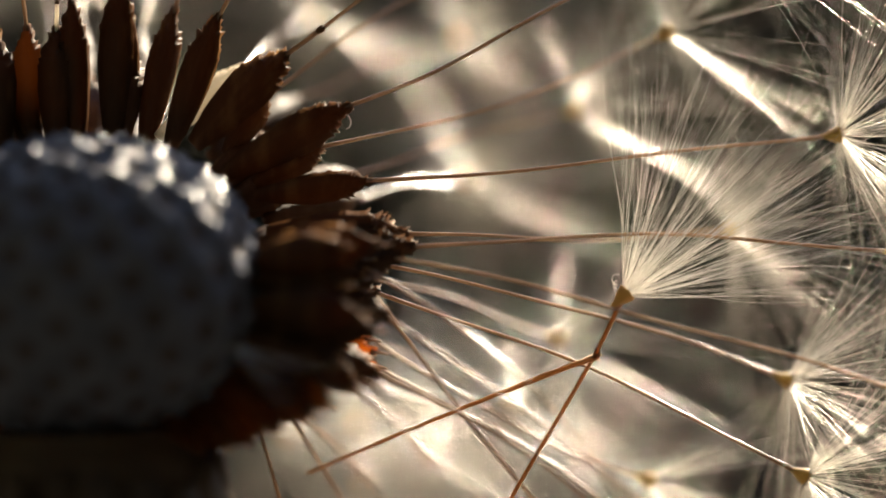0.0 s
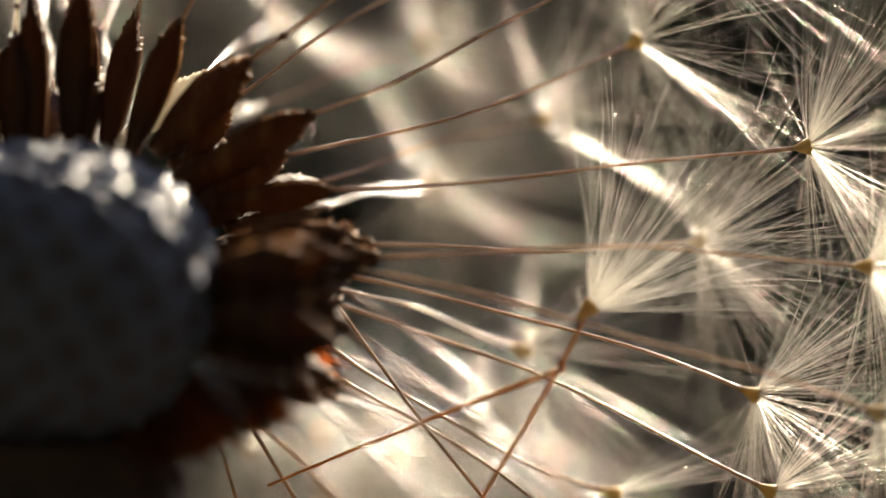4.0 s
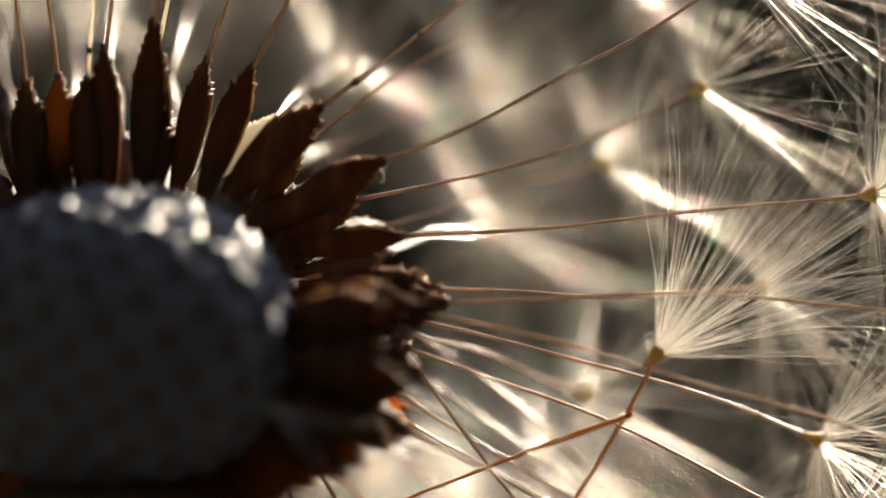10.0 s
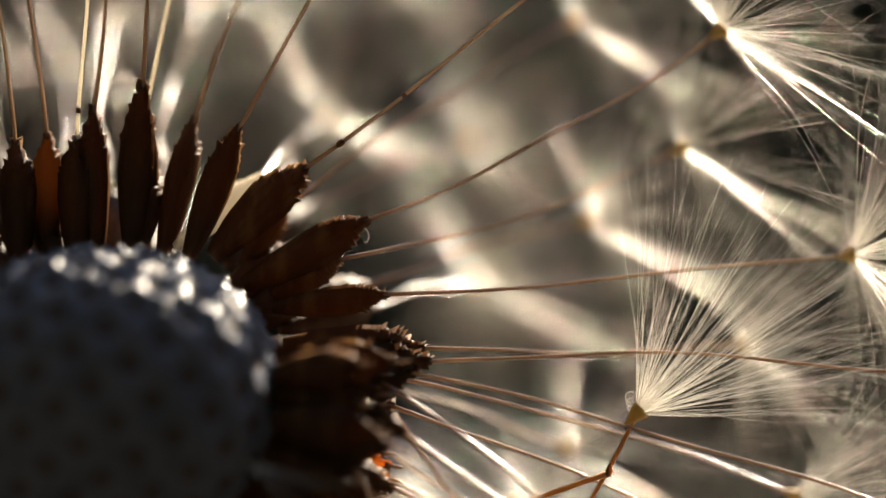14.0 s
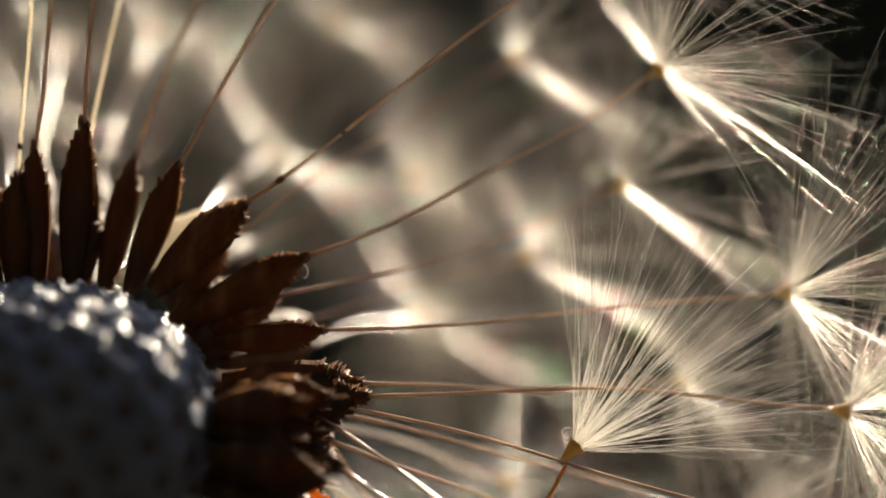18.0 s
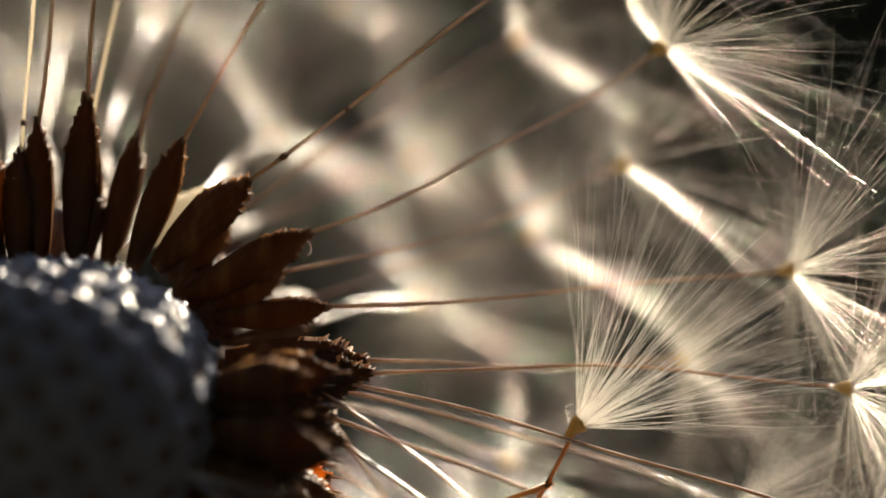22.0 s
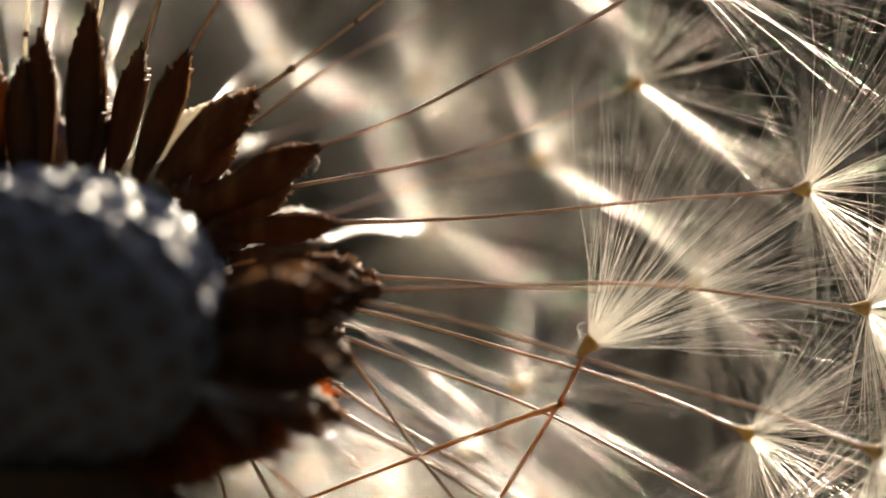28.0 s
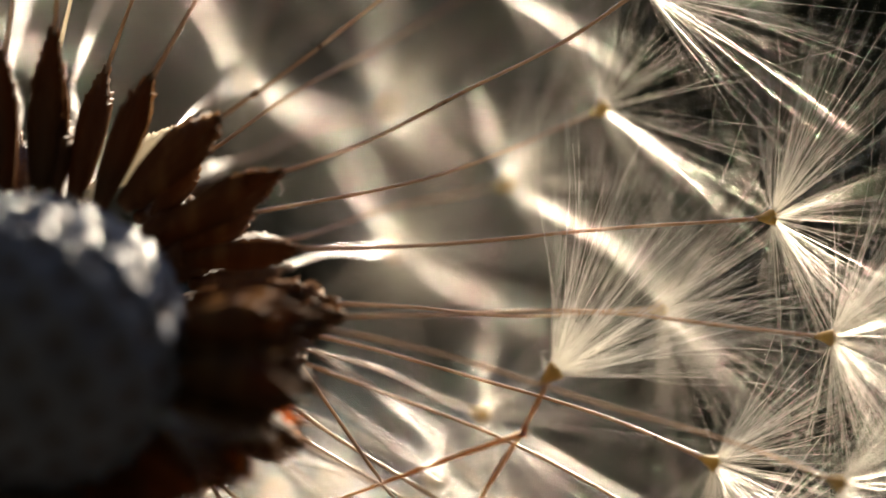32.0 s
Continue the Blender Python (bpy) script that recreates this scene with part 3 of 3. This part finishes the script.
# ---- build ----
def ground_and_hedge():
    n = 48
    verts, faces = [(0, 0, 0)], []
    for r in (400, 3000, 60000, 3000000):
        verts += [(r * math.cos(2 * math.pi * k / n), r * math.sin(2 * math.pi * k / n), 0) for k in range(n)]
    faces += [(0, 1 + k, 1 + (k + 1) % n) for k in range(n)]
    for i in range(3):
        faces += [(1 + i * n + k, 1 + (i + 1) * n + k, 1 + (i + 1) * n + (k + 1) % n, 1 + i * n + (k + 1) % n) for k in range(n)]
    ground = new("ground", mesh_of("ground", verts, faces, SOIL))
    ground.location = (0, 0, -GROUND_DEPTH * MM)
    tagged(ground, "unseen soil under the dandelion, darkened to cut bounced light", "ground", kind="structure")
    rows, around = 14, 120
    verts = []
    for i in range(rows):
        for k in range(around):
            a = 2 * math.pi * k / around
            # Away from the sun the hedge rises tall, unseen, to block sky light.
            away = (1 - math.cos(a - radians(90 - SUN_AZIMUTH))) / 2
            tall = min(1.0, max(0.0, (away - 0.10) / 0.30))
            r = 3000 + 250 * noise.noise(Vector((math.cos(a) * 4, math.sin(a) * 4, i * 0.5))) - (300 + 700 * tall) * (i / rows) ** 3
            top = 1250 + 5500 * tall + 150 * noise.noise(Vector((math.cos(a) * 3, math.sin(a) * 3, 9)))
            verts.append((r * math.cos(a), r * math.sin(a), top * i / (rows - 1)))
    faces = [(i * around + k, i * around + (k + 1) % around, (i + 1) * around + (k + 1) % around, (i + 1) * around + k) for i in range(rows - 1) for k in range(around)]
    m = len(verts)
    verts += [(4200 * math.cos(2 * math.pi * k / around), 4200 * math.sin(2 * math.pi * k / around), 1500) for k in range(around)]
    verts += [(4200 * math.cos(2 * math.pi * k / around), 4200 * math.sin(2 * math.pi * k / around), 0) for k in range(around)]
    top = (rows - 1) * around
    for k in range(around):
        j = (k + 1) % around
        faces += [(top + k, top + j, m + j, m + k), (m + k, m + j, m + around + j, m + around + k)]
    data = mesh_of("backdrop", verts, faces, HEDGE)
    data.materials.append(FILL_CUT_HEDGE)
    # Faces turned from the sun's bearing get the darker colour to cut fill.
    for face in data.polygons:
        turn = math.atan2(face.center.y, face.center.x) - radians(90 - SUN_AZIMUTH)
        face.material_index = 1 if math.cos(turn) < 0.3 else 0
    hedge = new("backdrop", data)
    hedge.location = (0, 0, -GROUND_DEPTH * MM)
    tagged(hedge, "shaded green hedge behind the flower, its unseen dark sides added to block light", "hedge", kind="structure")


def broken_bits():
    rng = np.random.default_rng(8)
    hub, joint, low, end = (np.array(p) for p in LOOSE_STALK)
    thing = base_empty("loose_dandelion_seed", end)
    pts = [end, low, joint, hub]
    path = np.concatenate([np.linspace(a, b, 8)[:-1] for a, b in zip(pts, pts[1:])] + [[hub]])
    for _ in range(3):
        path[1:-1] = (path[:-2] + 2 * path[1:-1] + path[2:]) / 4
    part("beak", mesh_of("beak", *sweep(path - end, np.linspace(0.045, 0.062, len(path)), 7), STICK), thing, "thin golden-brown stalk")
    pappus(thing, (0.73, 0.03, 0.68), hub - end, 118, 0.06, 0.88, rng, True, 0.95, depth=0.5, kinds=FAN_KINDS)
    for n in range(3):
        turn = np.linspace(0, 2.6 + 0.5 * n, 12)
        size = 0.09 + 0.03 * n
        curl = np.stack([-0.18 - size * np.sin(turn), 0.05 * n + 0 * turn, 0.05 + 0.12 * n + size * (1 - np.cos(turn))], 1)
        part("curled_hair", mesh_of("curled_hair", *sweep(curl, [0.014] * 12, 5), HAIR), thing, "short curled glassy hair", hub - end)
    tagged(thing, "loose dandelion seed caught upright with fanned white hairs", "seed", "seeds of the dandelion clock")
    a = [np.array(p) for p in BROKEN_STALK]
    path = np.concatenate([np.linspace(p, q, 9)[:-1] for p, q in zip(a, a[1:])] + [[a[-1]]])
    path[1:-1] += rng.normal(0, 0.007, (len(path) - 2, 3))
    radii = np.interp(np.linspace(0, 1, len(path)), [0, 0.02, 0.25, 0.45, 1], [0.11, 0.075, 0.07, 0.045, 0.04]) * rng.uniform(0.9, 1.1, len(path))
    stick = base_empty("broken_stalk", a[0])
    part("stalk", mesh_of("stalk", *sweep(path - a[0], radii, 7), STICK), stick)
    knot = sweep([(-0.06, 0, -0.03), (0.03, 0, 0.0), (0.10, 0.01, 0.06), (0.13, 0.0, 0.17), (0.12, 0.0, 0.25)], [0.075, 0.095, 0.085, 0.06, 0.02], 7)
    spikes = [knot]
    for n in range(9):
        tip = np.array([rng.uniform(0.04, 0.30), rng.uniform(-0.10, 0.10), rng.uniform(-0.10, 0.34)])
        spikes.append(sweep([(0.02, 0, 0.02), 0.6 * tip + (0.0, 0.0, 0.03), tip], [0.055, 0.032, 0.008], 5))
    part("torn_end", mesh_of("torn_end", *join(spikes), THIN_HUSK), stick, "ragged dark red-brown torn end")
    tagged(stick, "broken orange-brown seed stalk resting on a thin stalk", "stalk")


def loose_wisp():
    """A few torn hairs that cling to the front of the dome."""
    rng = np.random.default_rng(17)
    w = np.array([0.82, -0.48, -0.32])
    w /= np.linalg.norm(w)
    foot = CENTRE + w * (dome_reach(w) + 0.02)
    thing = base_empty("hair_wisp", foot)
    way, u, v = frame_of((0.80, -0.22, -0.42))
    pieces = []
    for n in range(8):
        lean, turn = 0.32 * rng.random() ** 0.6, rng.uniform(0, 6.28)
        out = math.cos(turn) * u + math.sin(turn) * v
        d = math.cos(lean) * way + math.sin(lean) * out
        bent = math.cos(lean) * out - math.sin(lean) * way
        vs, fs = hair_shape(rng.uniform(2.0, 3.4), rng.uniform(-0.05, 0.15), rng, 0.013, 3, 8)
        vs = np.asarray(vs)
        pieces.append((vs[:, :1] * bent + vs[:, 1:2] * np.cross(d, bent) + vs[:, 2:3] * d, fs))
    tuft = part("hairs", mesh_of("hairs", *join(pieces), HAIR), thing, "torn silky white hairs")
    tuft["kind"] = "stuff"
    tagged(thing, "wisp of torn white hairs clinging to the dome", "hair")


ground_and_hedge()
flower_head()
broken_bits()
loose_wisp()
SPECKS = {103: [(0.07, 0.10)], 109: [(0.10, 0.13), (0.27, 0.085)], 111: [(0.44, 0.07)], 116: [(0.85, 0.07)]}
CURL = (-3.04, 0.05, 1.81)
HAIRS = {110: 44, 111: 165, 112: 96, 114: 200, 131: 150, 132: 66, 134: 110, 135: 80, 141: 50, 142: 40, 143: 50}
number, hubs = 100, []
for rows, near in ((SEEDS_TOP, False), (SEEDS_TOP_MORE, False), (SEEDS_RIGHT, True), (SEEDS_RIGHT_MORE, True),
                   (SEEDS_LOWER, False), (SEEDS_LOWER_MORE, False), (SEEDS_BACK, False), (SEEDS_BACK_MORE, False), (SEEDS_FAR, False), (SEEDS_FAR_MORE, False)):
    for base, tip, hub, bow, width in rows:
        number += 1
        hubs.append(hub)
        low = rows is SEEDS_LOWER or rows is SEEDS_LOWER_MORE
        gold = GOLDEN_HUSK if number == 102 else None
        pale = PALE if rows is SEEDS_BACK and base == SEEDS_BACK[0][0] else None
        # Stalks 103 and 106 carry their sunlit brightness as a cream colour.
        thing = seed(base, tip, hub, bow, width, number, near, 46 if low else HAIRS.get(number, 215 if near else 88), wide=1.45 if near else 1.0 if low else 1.25, husk=pale or gold, specks=SPECKS.get(number, ()), stalk=PALE if number in (103, 106) else None,
             label="dandelion seed with cream husk and white parachute" if pale else SEED_LABEL)
        if number == 111:
            turn = np.linspace(-0.6, 3.4, 14)
            hook = np.array(CURL) - base + np.stack([0.14 * turn ** 0 * np.sin(turn) + 0.03 * turn, 0 * turn, 0.20 * np.cos(turn) - 0.16], 1)
            part("curled_hair", mesh_of("curled_hair", *sweep(hook, [0.012] * 14, 5), HAIR), thing, "short curled glassy hair")
fill_seeds(hubs, 300)
fill_husks(600)


def motions():
    """Nothing in the place moves by itself: the whole clock sways past the lens as one."""


motions()
